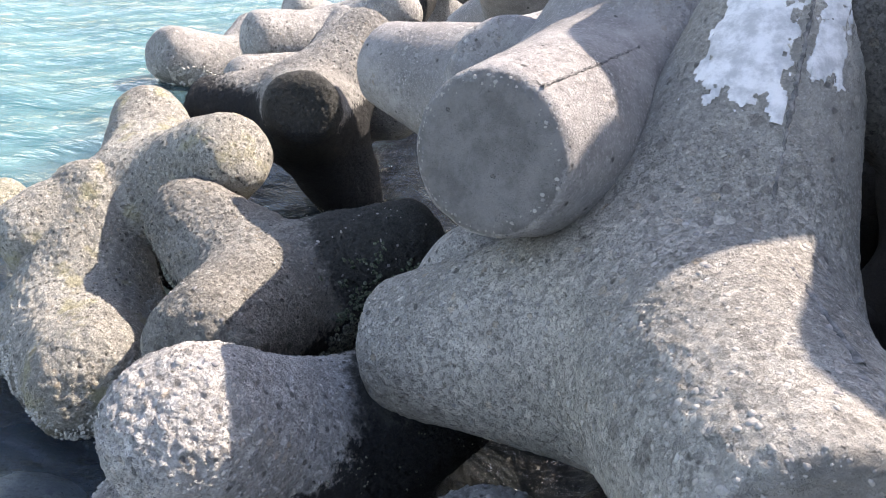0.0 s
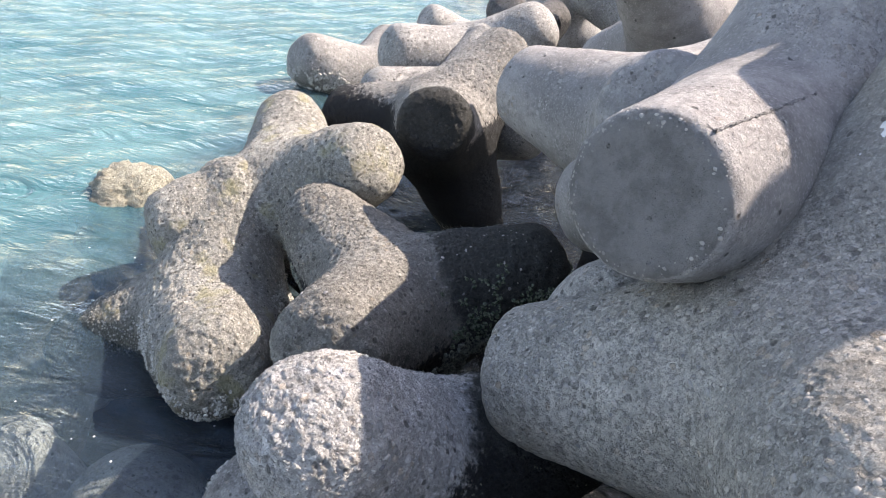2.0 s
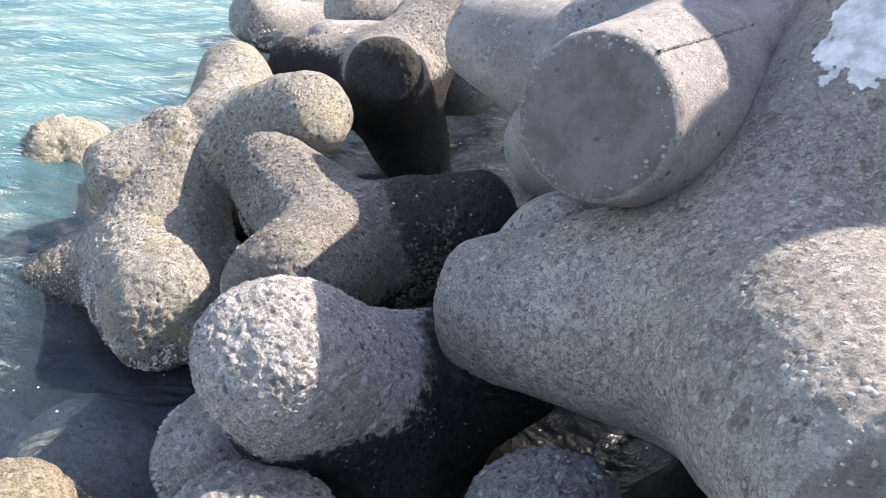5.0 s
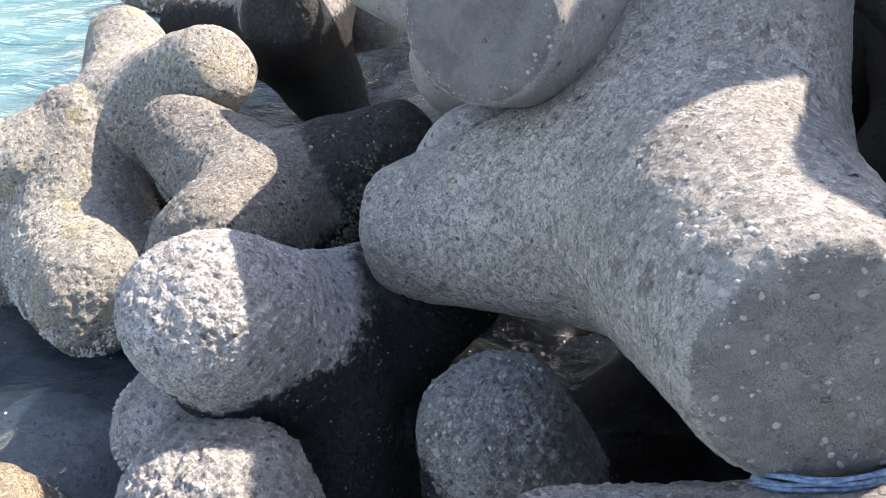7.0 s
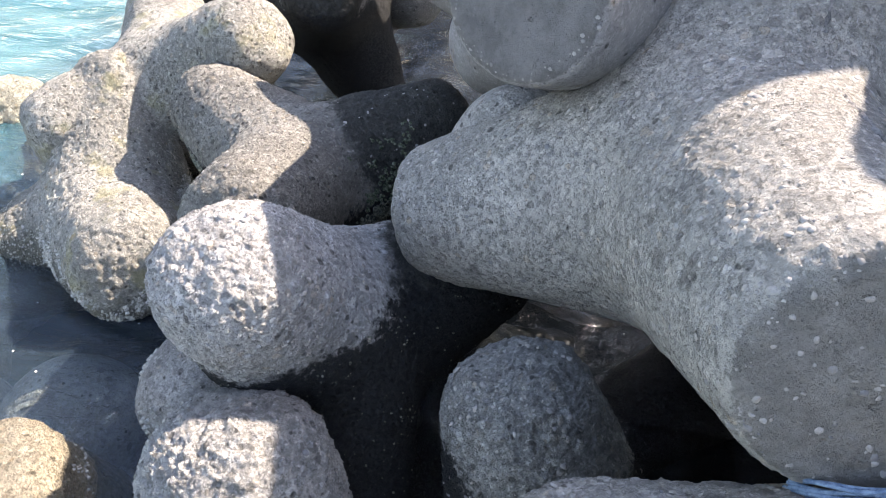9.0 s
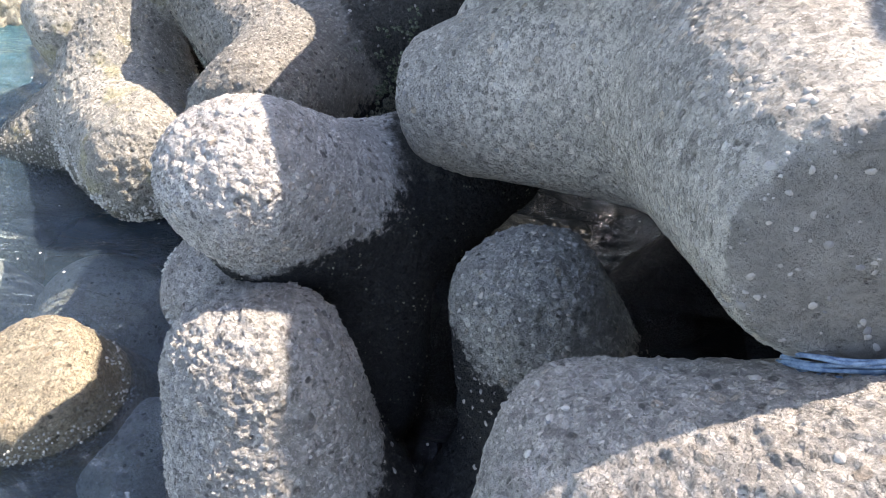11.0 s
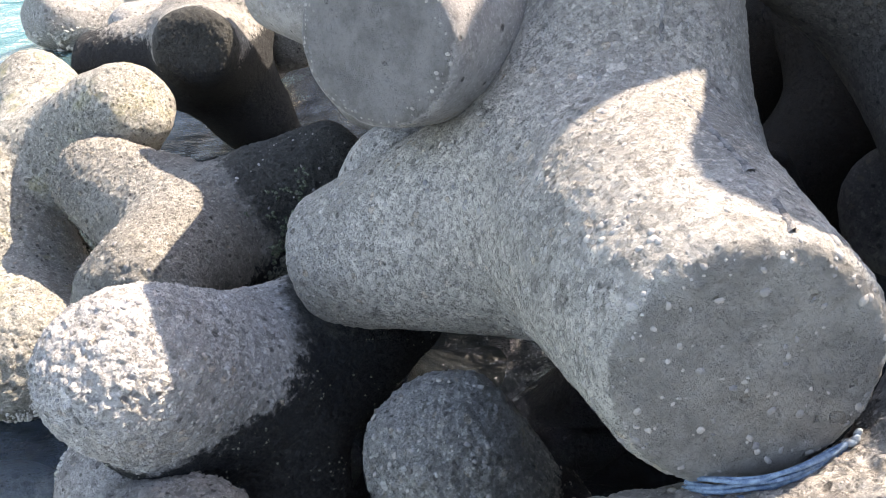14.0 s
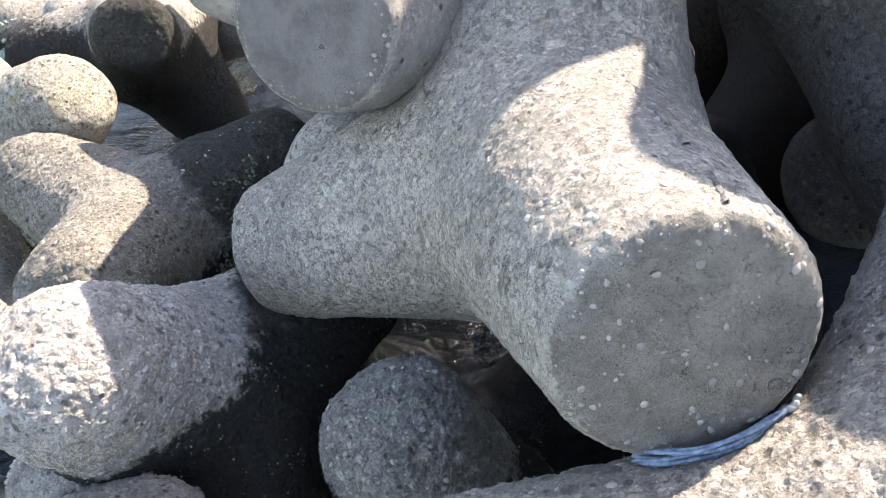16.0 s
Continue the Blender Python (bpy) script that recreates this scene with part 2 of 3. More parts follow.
def plain(name, a, b, scale, rough=0.9, bump=0.004):
    n = Nodes(name)
    o = n.coords()
    colour = n.mix(n.ramp(n.noise(o, scale, 6, 0.65), 0.35, 0.65), a, b)
    return n.surface(colour, rough, n.bump(n.noise(o, scale * 4, 5, 0.7), bump), spec=0.3)


SEAM = plain("seam_mortar", (0.10, 0.10, 0.10), (0.28, 0.27, 0.26), 30.0, bump=0.01)
CEMENT = plain("white_cement", (0.40, 0.405, 0.41), (0.66, 0.66, 0.66), 14.0)
SHELL = plain("barnacle_shell", (0.30, 0.30, 0.27), (0.58, 0.57, 0.52), 40.0)
GREEN_SHELL = plain("green_weed_shell", (0.035, 0.055, 0.030), (0.24, 0.27, 0.20), 45.0)
DARK_SHELL = plain("weedy_shell", (0.05, 0.055, 0.045), (0.26, 0.27, 0.22), 40.0)
ROPE = plain("blue_rope", (0.10, 0.17, 0.27), (0.24, 0.35, 0.48), 60.0, 0.85)
ROPE_PALE = plain("bleached_rope", (0.38, 0.46, 0.52), (0.60, 0.64, 0.64), 60.0, 0.85)


def gravel_material():
    n = Nodes("river_gravel")
    island = n.add("ShaderNodeNewGeometry").outputs["Random Per Island"]
    tone = n.tree.nodes.new("ShaderNodeValToRGB")
    n.put(tone.inputs[0], island)
    tone.color_ramp.interpolation = "CONSTANT"
    stops = ((0.0, (0.20, 0.195, 0.19)), (0.22, (0.30, 0.285, 0.26)), (0.45, (0.31, 0.30, 0.28)), (0.68, (0.37, 0.35, 0.32)), (0.84, (0.16, 0.16, 0.165)), (0.97, (0.40, 0.39, 0.36)))
    for spot, c in stops[1:]:
        tone.color_ramp.elements.new(spot)
    for e, (spot, c) in zip(tone.color_ramp.elements, stops):
        e.position, e.color = spot, (*c, 1)
    o = n.coords()
    colour = n.mix(n.ramp(n.noise(o, 90.0, 4), 0.4, 0.7, 0.0, 0.5), tone.outputs[0], (0.26, 0.25, 0.235))
    return n.surface(colour, 0.8, n.bump(n.noise(o, 150.0, 4), 0.003), spec=0.3)


GRAVEL = gravel_material()


def sea_material():
    """Turbid water: clear and dark by the blocks, painted near black for the shade between them, milky blue-green
    further out, with a skin of ripples.
    """
    n = Nodes("sea_water")
    w = n.place()
    flat = n.add("ShaderNodeVectorMath")
    flat.operation = "MULTIPLY"
    n.put(flat.inputs[0], w)
    n.put(flat.inputs[1], (0.8, 2.0, 1.0))
    along = flat.outputs["Vector"]
    normal = n.bump(n.noise(along, 1.5, 5, 0.6, 0.8), 0.16, 0.9)
    normal = n.bump(n.noise(along, 6.0, 4, 0.6, 0.5), 0.03, 0.8, normal)
    fres = n.add("ShaderNodeFresnel", IOR=1.33, Normal=normal).outputs[0]
    gloss = n.add("ShaderNodeBsdfGlossy", Color=(1, 1, 1, 1), Roughness=0.08, Normal=normal)
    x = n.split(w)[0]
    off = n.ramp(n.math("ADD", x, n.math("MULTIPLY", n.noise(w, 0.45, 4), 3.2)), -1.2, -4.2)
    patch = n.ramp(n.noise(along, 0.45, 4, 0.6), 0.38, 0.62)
    # between the blocks the water colour itself carries the shade
    shaded_gaps = n.ramp(x, -1.7, -0.8)
    milk = n.mix(off, n.mix(shaded_gaps, (0.050, 0.080, 0.112), (0.006, 0.009, 0.012)), n.mix(patch, (0.038, 0.122, 0.138), (0.088, 0.19, 0.198)))
    body = n.add("ShaderNodeBsdfDiffuse", Color=milk, Normal=normal)
    clear = n.add("ShaderNodeBsdfTransparent", Color=(0.88, 0.94, 0.96, 1))
    deep = n.tree.nodes.new("ShaderNodeMixShader")
    n.put(deep.inputs[0], n.ramp(off, 0.0, 1.0, 0.24, 0.86))
    n.put(deep.inputs[1], clear.outputs[0])
    n.put(deep.inputs[2], body.outputs[0])
    both = n.tree.nodes.new("ShaderNodeMixShader")
    n.put(both.inputs[0], fres)
    n.put(both.inputs[1], deep.outputs[0])
    n.put(both.inputs[2], gloss.outputs[0])
    # foam in thin streaks and single flecks
    foam_at = n.math("MULTIPLY", n.ramp(n.noise(w, 0.8, 6, 0.65, 0.8), 0.56, 0.70), n.ramp(n.noise(w, 12.0, 5, 0.7, 0.5), 0.50, 0.66))
    fleck_d, fleck_c = n.cells(w, 9.0)
    fleck = n.math("MULTIPLY", n.ramp(fleck_d, 0.10, 0.05), n.ramp(n.split(fleck_c)[0], 0.86, 0.88))
    foam = n.add("ShaderNodeBsdfDiffuse", Color=(0.70, 0.73, 0.72, 1))
    last = n.tree.nodes.new("ShaderNodeMixShader")
    n.put(last.inputs[0], n.math("MAXIMUM", n.math("MULTIPLY", foam_at, 0.5), n.math("MULTIPLY", fleck, 0.8)))
    n.put(last.inputs[1], both.outputs[0])
    n.put(last.inputs[2], foam.outputs[0])
    return n.end(last.outputs[0])


def bed_material():
    n = Nodes("sea_bed")
    w = n.place()
    x = n.split(w)[0]
    # dark rock by the blocks, made near black to paint shade in the heap
    shade_rock = n.mix(n.ramp(n.noise(w, 1.6, 6, 0.65), 0.40, 0.62), (0.010, 0.014, 0.018), (0.035, 0.045, 0.052))
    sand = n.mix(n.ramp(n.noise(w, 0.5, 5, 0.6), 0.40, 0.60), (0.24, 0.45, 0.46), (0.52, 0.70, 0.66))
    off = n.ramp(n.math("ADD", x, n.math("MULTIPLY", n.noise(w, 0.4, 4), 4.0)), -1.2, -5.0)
    colour = n.mix(off, shade_rock, sand)
    return n.surface(colour, 0.9, n.bump(n.noise(w, 5.0, 6, 0.65), 0.12))


SEA, BED = sea_material(), bed_material()


# ---- geometry helpers ----
def link(name, verts, faces, material, smooth=True):
    me = bpy.data.meshes.new(name)
    me.from_pydata(verts, [], faces)
    me.materials.append(material)
    if smooth:
        me.polygons.foreach_set("use_smooth", [True] * len(me.polygons))
    me.update()
    return new(name, me)


LATTICE = np.random.default_rng(7).random((32, 32, 32)).astype(np.float32)


def value_noise(p, seed=0.0):
    """Smooth noise from 0 to 1 at many points at once."""
    p = p + seed * 3.17
    base = np.floor(p).astype(int)
    f = p - base
    f = f * f * (3 - 2 * f)
    total = 0
    for dx in (0, 1):
        for dy in (0, 1):
            for dz in (0, 1):
                weight = (f[:, 0] if dx else 1 - f[:, 0]) * (f[:, 1] if dy else 1 - f[:, 1]) * (f[:, 2] if dz else 1 - f[:, 2])
                total = total + weight * LATTICE[(base[:, 0] + dx) % 32, (base[:, 1] + dy) % 32, (base[:, 2] + dz) % 32]
    return total


HEIGHT = 2.0
LEG, TIP, ROOT = 0.643 * HEIGHT, 0.151 * HEIGHT, 0.277 * HEIGHT
AXES4 = np.array([[0, 0, 1], [0.9428, 0, -1 / 3], [-0.4714, 0.8165, -1 / 3], [-0.4714, -0.8165, -1 / 3]])


def block_distance(q, edge, seed, lumps, rough):
    """The distance from a four-legged block to each point: four tapering legs, blended where they meet."""
    total = 0
    for d in AXES4:
        s = q @ d
        r = np.sqrt(np.maximum((q * q).sum(1) - s * s, 0))
        side = (r - (ROOT - (ROOT - TIP) * s / LEG)) / 1.018
        cap = s - LEG
        h = np.clip(0.5 + 0.5 * (side - cap) / edge, 0, 1)
        both = cap * (1 - h) + side * h + edge * h * (1 - h)
        both = np.where(s < 0, np.sqrt(r * r + s * s) - ROOT * 0.95, both)
        total = total + np.exp(np.clip(-both / 0.035, -60, 60))
    dist = -np.log(total) * 0.035
    if lumps:
        dist = dist + lumps * (value_noise(q * 3.2, seed) - 0.5)
        dist = dist + lumps * 0.5 * (value_noise(q * 8.0, seed + 5) - 0.5)
    if rough:
        dist = dist + rough * (value_noise(q * 30.0, seed + 9) - 0.5) + rough * 0.8 * (value_noise(q * 60.0, seed + 2) - 0.5) + rough * 0.7 * (value_noise(q * 125.0, seed + 6) - 0.5)
    return dist


def block_mesh(edge, seed, lumps, rough, step, finer):
    """Surface nets over the distance field, then split and drawn on to the surface."""
    span = LEG + 0.12
    ticks = np.arange(-span, span + step, step)
    k = len(ticks)
    grid = np.empty((k, k, k), np.float32)
    yz = np.stack(np.meshgrid(ticks, ticks, indexing="ij"), -1).reshape(-1, 2)
    for i, x in enumerate(ticks):
        q = np.column_stack([np.full(len(yz), x), yz])
        grid[i] = block_distance(q, edge, seed, 0, 0).reshape(k, k)
    inside = grid < 0
    corners = [inside[a:k - 1 + a, b:k - 1 + b, c:k - 1 + c] for a in (0, 1) for b in (0, 1) for c in (0, 1)]
    count = sum(c.astype(np.int8) for c in corners)
    cell = (count > 0) & (count < 8)
    index = -np.ones(cell.shape, int)
    index[cell] = np.arange(cell.sum())
    verts = (np.argwhere(cell) + 0.5) * step - span
    quads = []
    for axis in range(3):
        lo = [slice(None)] * 3
        hi = [slice(None)] * 3
        lo[axis], hi[axis] = slice(0, k - 1), slice(1, k)
        a, b = inside[tuple(lo)], inside[tuple(hi)]
        spots = np.argwhere(a != b)
        flip = a[tuple(spots.T)]
        u, v = [(1, 2), (2, 0), (0, 1)][axis]
        ring = []
        for du, dv in ((0, 0), (-1, 0), (-1, -1), (0, -1)):
            c = spots.copy()
            c[:, u] += du
            c[:, v] += dv
            ring.append(index[tuple(c.T)])
        ring = np.stack(ring, 1)
        ring[~flip] = ring[~flip][:, ::-1]
        quads.append(ring)
    quads = np.concatenate(quads)

    def drawn(p, rounds, lump, fine):
        for _ in range(rounds):
            d0 = block_distance(p, edge, seed, lump, fine)
            g = np.stack([block_distance(p + e, edge, seed, 0, 0) - block_distance(p - e, edge, seed, 0, 0) for e in np.eye(3) * 0.004], 1)
            g /= np.maximum(np.linalg.norm(g, axis=1, keepdims=True), 1e-9)
            p = p - g * np.clip(d0, -0.03, 0.03)[:, None]
        return p

    verts = drawn(verts, 2, 0, 0)
    for _ in range(finer):
        edges = np.sort(np.stack([quads, np.roll(quads, -1, 1)], -1).reshape(-1, 2), 1)
        unique, back = np.unique(edges, axis=0, return_inverse=True)
        back = back.reshape(-1, 4)
        n0, n1 = len(verts), len(unique)
        verts = np.concatenate([verts, verts[unique].mean(1), verts[quads].mean(1)])
        mid = n0 + back
        centre = n0 + n1 + np.arange(len(quads))
        quads = np.concatenate([np.stack([quads[:, i], mid[:, i], centre, mid[:, i - 1]], 1) for i in range(4)])
    return drawn(verts, 2, lumps, rough), quads


def mesh_of(name, verts, quads, normals, material):
    me = bpy.data.meshes.new(name)
    me.vertices.add(len(verts))
    me.vertices.foreach_set("co", verts.astype(np.float32).ravel())
    me.loops.add(quads.size)
    me.loops.foreach_set("vertex_index", quads.astype(np.int32).ravel())
    me.polygons.add(len(quads))
    me.polygons.foreach_set("loop_start", np.arange(0, quads.size, 4, dtype=np.int32))
    me.polygons.foreach_set("use_smooth", np.ones(len(quads), bool))
    me.materials.append(material)
    me.update(calc_edges=True)
    me.validate()
    me.normals_split_custom_set_from_vertices([tuple(n) for n in normals])
    return me


def part(name, me, parent, label=""):
    ob = new(name, me)
    ob.parent = parent
    return tagged(ob, label)


def tetrapod(m, material, label, scale=1.0, edge=0.07, lumps=0.02, rough=0.004, near=False, seed=1, finer=1):
    """One cast block: an Empty at its middle that carries four legs, which meet without a gap."""
    verts, quads = block_mesh(edge, seed, lumps, rough, 0.032 if near else 0.055, finer)
    verts = verts * scale
    a, b, c, d = (verts[quads[:, i]] for i in range(4))
    face = np.cross(c - a, d - b)
    normals = np.zeros_like(verts)
    for i in range(4):
        np.add.at(normals, quads[:, i], face)
    normals /= np.maximum(np.linalg.norm(normals, axis=1, keepdims=True), 1e-12)
    thing = tagged(new("tetrapod"), label, "tetrapod", "breakwater tetrapods")
    thing.matrix_world = m
    owner = np.argmax(verts[quads].mean(1) @ AXES4.T, axis=1)
    for k in range(4):
        mine = quads[owner == k]
        used, back = np.unique(mine, return_inverse=True)
        part("leg", mesh_of("leg", verts[used], back.reshape(-1, 4), normals[used], material), thing)
    return thing


def on_leg(k, s, phi, scale=1.0, lift=0.0):
    """A point on the skin of leg k of a block, s along its axis and phi degrees round it, in the block's own space."""
    axis = AXES4[k]
    u = np.cross(axis, (1.0, 0, 0) if k == 0 else (0, 0, 1.0))
    u /= np.linalg.norm(u)
    v = np.cross(axis, u)
    r = ROOT - (ROOT - TIP) * s / LEG + lift
    return (axis * s + r * (math.cos(radians(phi)) * u + math.sin(radians(phi)) * v)) * scale


def seam(thing, k, phi0, phi1, s0, s1, scale, material, label, width=0.011):
    """A broken ridge of mortar along a leg, where the two halves of the mould met."""
    bm = bmesh.new()
    rng = random.Random(int(s0 * 1000) + k)
    steps = int(abs(s1 - s0) / 0.012)
    rows = []
    for i in range(steps + 1):
        f = i / steps
        s, phi = s0 + (s1 - s0) * f, phi0 + (phi1 - phi0) * f + rng.uniform(-0.5, 0.5)
        w = width * rng.uniform(0.5, 1.3)
        turn = math.degrees(w / 0.4)
        rows.append([bm.verts.new(on_leg(k, s, phi + turn * e, scale, h * rng.uniform(0.5, 1.2))) for e, h in ((-1.2, -0.008), (-0.5, 0.007), (0.1, 0.009), (0.6, 0.004), (1.2, -0.008))])
    for a, b in zip(rows, rows[1:]):
        for i in range(4):
            bm.faces.new((a[i], a[i + 1], b[i + 1], b[i]))
    me = bpy.data.meshes.new("mould_seam")
    bm.to_mesh(me)
    bm.free()
    me.materials.append(material)
    return part("mould_seam", me, thing, label)


def skim(thing, k, phi0, phi1, s0, s1, scale, material, name, label, drip=0.5, thick=0.006, seed=3):
    """A thin uneven coat on a leg with a ragged edge that tapers to the skin."""
    bm = bmesh.new()
    ns, nf = 60, 50
    q = np.array([[i / ns, j / nf] for i in range(ns + 1) for j in range(nf + 1)])
    ragged = value_noise(np.column_stack([q[:, 0] * 9, q[:, 1] * 7, np.full(len(q), 1.5)]), seed) * 0.6 + value_noise(np.column_stack([q[:, 0] * 26, q[:, 1] * 20, np.full(len(q), 4.5)]), seed) * 0.4
    depth = np.minimum.reduce([q[:, 0] * 3.0, (1 - q[:, 0]) * 6, q[:, 1] * 3.0, (1 - q[:, 1]) * 3.0]) + (ragged - 0.5) * drip * 2
    grid = {}
    for n, (f, g) in enumerate(q):
        if depth[n] > 0.16:
            lift = thick * min((depth[n] - 0.16) * 4, 1.0) - 0.003 + 0.002 * ragged[n]
            grid[n] = bm.verts.new(on_leg(k, s0 + (s1 - s0) * f, phi0 + (phi1 - phi0) * g, scale, lift))
    for i in range(ns):
        for j in range(nf):
            ring = [i * (nf + 1) + j, (i + 1) * (nf + 1) + j, (i + 1) * (nf + 1) + j + 1, i * (nf + 1) + j + 1]
            if all(r in grid for r in ring):
                bm.faces.new([grid[r] for r in ring]).smooth = True
    bmesh.ops.recalc_face_normals(bm, faces=bm.faces)
    me = bpy.data.meshes.new(name)
    bm.to_mesh(me)
    bm.free()
    me.materials.append(material)
    return part(name, me, thing, label)


def barnacles(thing, legs, low, high, count, seed, material, label, size=0.012):
    """A crust of small open cones on the legs of a block, between two heights over the water."""
    rng = np.random.default_rng(seed)
    verts, faces = [], []
    children = [c for c in thing.children if c.name.startswith("leg")]
    for k in legs:
        me = children[k].data
        co = np.empty(len(me.vertices) * 3, np.float32)
        me.vertices.foreach_get("co", co)
        co = co.reshape(-1, 3)
        no = np.array([tuple(v.normal) for v in me.vertices])
        m = np.array(thing.matrix_world)
        z = co @ m[2, :3] + m[2, 3] + 0.25 * (value_noise(co * 6, seed) - 0.5)
        choice = np.flatnonzero((z > low) & (z < high) & (value_noise(co * 9.0, seed + 4) > 0.42))
        if not len(choice):
            continue
        for i in rng.choice(choice, min(count, len(choice)), replace=False):
            n = no[i]
            u = np.cross(n, (0.3, 0.5, 0.8))
            u /= np.linalg.norm(u)
            v = np.cross(n, u)
            r = size * rng.uniform(0.5, 1.4)
            at = co[i] + (u * rng.uniform(-1, 1) + v * rng.uniform(-1, 1)) * 0.012
            base = len(verts)
            for ring, (rr, hh) in enumerate(((1.0, -0.3), (0.5, 1.0), (0.32, 0.55))):
                for j in range(6):
                    a = j * math.tau / 6
                    verts.append(tuple(at + (u * math.cos(a) + v * math.sin(a)) * r * rr + n * r * hh))
            for ring in (0, 1):
                for j in range(6):
                    a, b = base + ring * 6 + j, base + ring * 6 + (j + 1) % 6
                    faces.append((a, b, b + 6, a + 6))
            faces.append(tuple(base + 12 + j for j in range(6)))
    me = bpy.data.meshes.new("barnacle_crust")
    me.from_pydata(verts, [], faces)
    me.materials.append(material)
    return tagged(part("barnacle_crust", me, thing, label), kind="stuff")


def gravel(thing, legs, count, seed, material, label, low=0.005, high=0.017, where=None):
    """Bared stones, set nearly flush into the legs of a block, joined into one part."""
    rng = np.random.default_rng(seed)
    verts, faces = [], []
    children = [c for c in thing.children if c.name.startswith("leg")]
    for k in legs:
        me = children[k].data
        pick = [v for v in me.vertices if where is None or where(v.co)]
        for i in rng.choice(len(pick), min(count, len(pick)), replace=False):
            at, n = np.array(pick[i].co), np.array(pick[i].normal)
            u = np.cross(n, rng.normal(size=3))
            u /= np.linalg.norm(u)
            v = np.cross(n, u)
            r = low + (high - low) * rng.random() ** 2.2
            long = rng.uniform(0.6, 1.0)
            base = len(verts)
            wobble = rng.uniform(0.8, 1.2, 7)
            for rr, hh in ((1.0, -0.22), (0.75, 0.07)):
                for j in range(7):
                    a = j * math.tau / 7
                    verts.append(tuple(at + (u * math.cos(a) + v * math.sin(a) * long) * r * rr * wobble[j] + n * r * hh))
            verts.append(tuple(at + n * r * 0.13))
            for j in range(7):
                a, b = base + j, base + (j + 1) % 7
                faces.append((a, b, b + 7, a + 7))
                faces.append((a + 7, b + 7, base + 14))
    me = bpy.data.meshes.new("gravel")
    me.from_pydata(verts, [], faces)
    me.polygons.foreach_set("use_smooth", [True] * len(me.polygons))
    me.materials.append(material)
    return tagged(part("gravel", me, thing, label), kind="stuff")


# ---- sea and its bed ----
def sheet(name, material, near, far, cells, height):
    """A square sheet, finely divided in the middle, that reaches the horizon."""
    inner = np.linspace(-1, 1, cells)
    ticks = np.concatenate([[-far], np.sign(inner) * np.abs(inner) ** 1.6 * near, [far]])
    xx, yy = np.meshgrid(ticks - 2.0, ticks + 6.0, indexing="ij")
    zz = height(xx, yy)
    verts = np.stack([xx, yy, zz], -1).reshape(-1, 3)
    k = len(ticks)
    i, j = np.meshgrid(np.arange(k - 1), np.arange(k - 1), indexing="ij")
    a = (i * k + j).ravel()
    faces = np.stack([a, a + k, a + k + 1, a + 1], 1)
    return link(name, verts.tolist(), faces.tolist(), material)


def swell(x, y):
    z = 0.022 * np.sin(x * 2.1 + y * 1.1) + 0.018 * np.sin(x * 1.2 - y * 2.9 + 1.0) + 0.010 * np.sin(x * 5.3 + y * 3.7 + 0.4)
    z = z + 0.008 * np.sin(-x * 7.9 + y * 6.1 + 2.0)
    return np.where((np.abs(x) > 40) | (np.abs(y) > 40), 0.0, z)


def bottom(x, y):
    # unseen mound added under the heap to close and darken what lies behind
    mound = np.clip((x + 2.6 + 0.12 * np.clip(y - 4, 0, 30)) / 7.0, 0, 1)
    mound = mound * mound * (3 - 2 * mound)
    return -2.35 + 0.10 * np.sin(x * 0.9 + 0.3) * np.sin(y * 0.7) + 3.4 * mound


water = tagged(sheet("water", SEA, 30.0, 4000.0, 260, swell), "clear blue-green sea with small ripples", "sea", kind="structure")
bed = tagged(sheet("ground", BED, 30.0, 4000.0, 60, bottom), "pale sandy sea bed, blackened under the heap for shade", "sea bed", kind="structure")

# ---- tetrapods ----
main_block = tetrapod(pose(0.971, 2.237, 1.993, -75.9, 19.2, -179.4), MAIN, "large grey concrete tetrapod with bared gravel and a smooth upright leg", near=True, edge=0.06, lumps=0.014, rough=0.006, seed=1, scale=1.05, finer=2)
smooth_block = tetrapod(pose(0.753, 3.363, 2.465, -21.5, -81.9, 81.3), NEW, "smooth pale grey concrete tetrapod resting on another block", near=True, edge=0.06, lumps=0.012, rough=0.003, seed=2)
second_smooth = tetrapod(pose(0.453, 4.506, 2.138, -88.4, -35.2, 55.9), NEW, "smooth grey concrete tetrapod with a rust-tinted leg end", near=True, edge=0.09, lumps=0.012, rough=0.003, seed=3)
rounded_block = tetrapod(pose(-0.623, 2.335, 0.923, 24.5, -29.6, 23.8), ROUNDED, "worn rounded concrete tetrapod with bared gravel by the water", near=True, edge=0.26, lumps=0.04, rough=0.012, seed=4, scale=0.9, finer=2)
boulder_end = tetrapod(pose(0.570, 1.434, 0.442, 21.5, 12.4, -155.2), STREAKED, "dark worn concrete tetrapod with a rounded end among others", near=True, edge=0.28, lumps=0.035, rough=0.02, seed=5, scale=0.9, finer=2)
pitted_block = tetrapod(pose(-0.614, 1.032, 0.150, 23.6, -4.3, -147.6), STANDING, "pale pitted concrete tetrapod leg standing in the sea", near=True, edge=0.25, lumps=0.035, rough=0.02, seed=6, finer=2)
roped_block = tetrapod(pose(1.446, 0.351, 1.782, -104.3, -18.3, 74.3), KNOBBLY, "grey gravelly concrete tetrapod with a blue rope on it", near=True, edge=0.2, lumps=0.02, rough=0.012, seed=7, scale=1.1, finer=2)
block = tetrapod(pose(3.494, 2.704, 1.563, -34.8, -76.9, 57.2), SHADE_GREY, "grey concrete tetrapod end, toned dark for its shade", edge=0.1, seed=8)
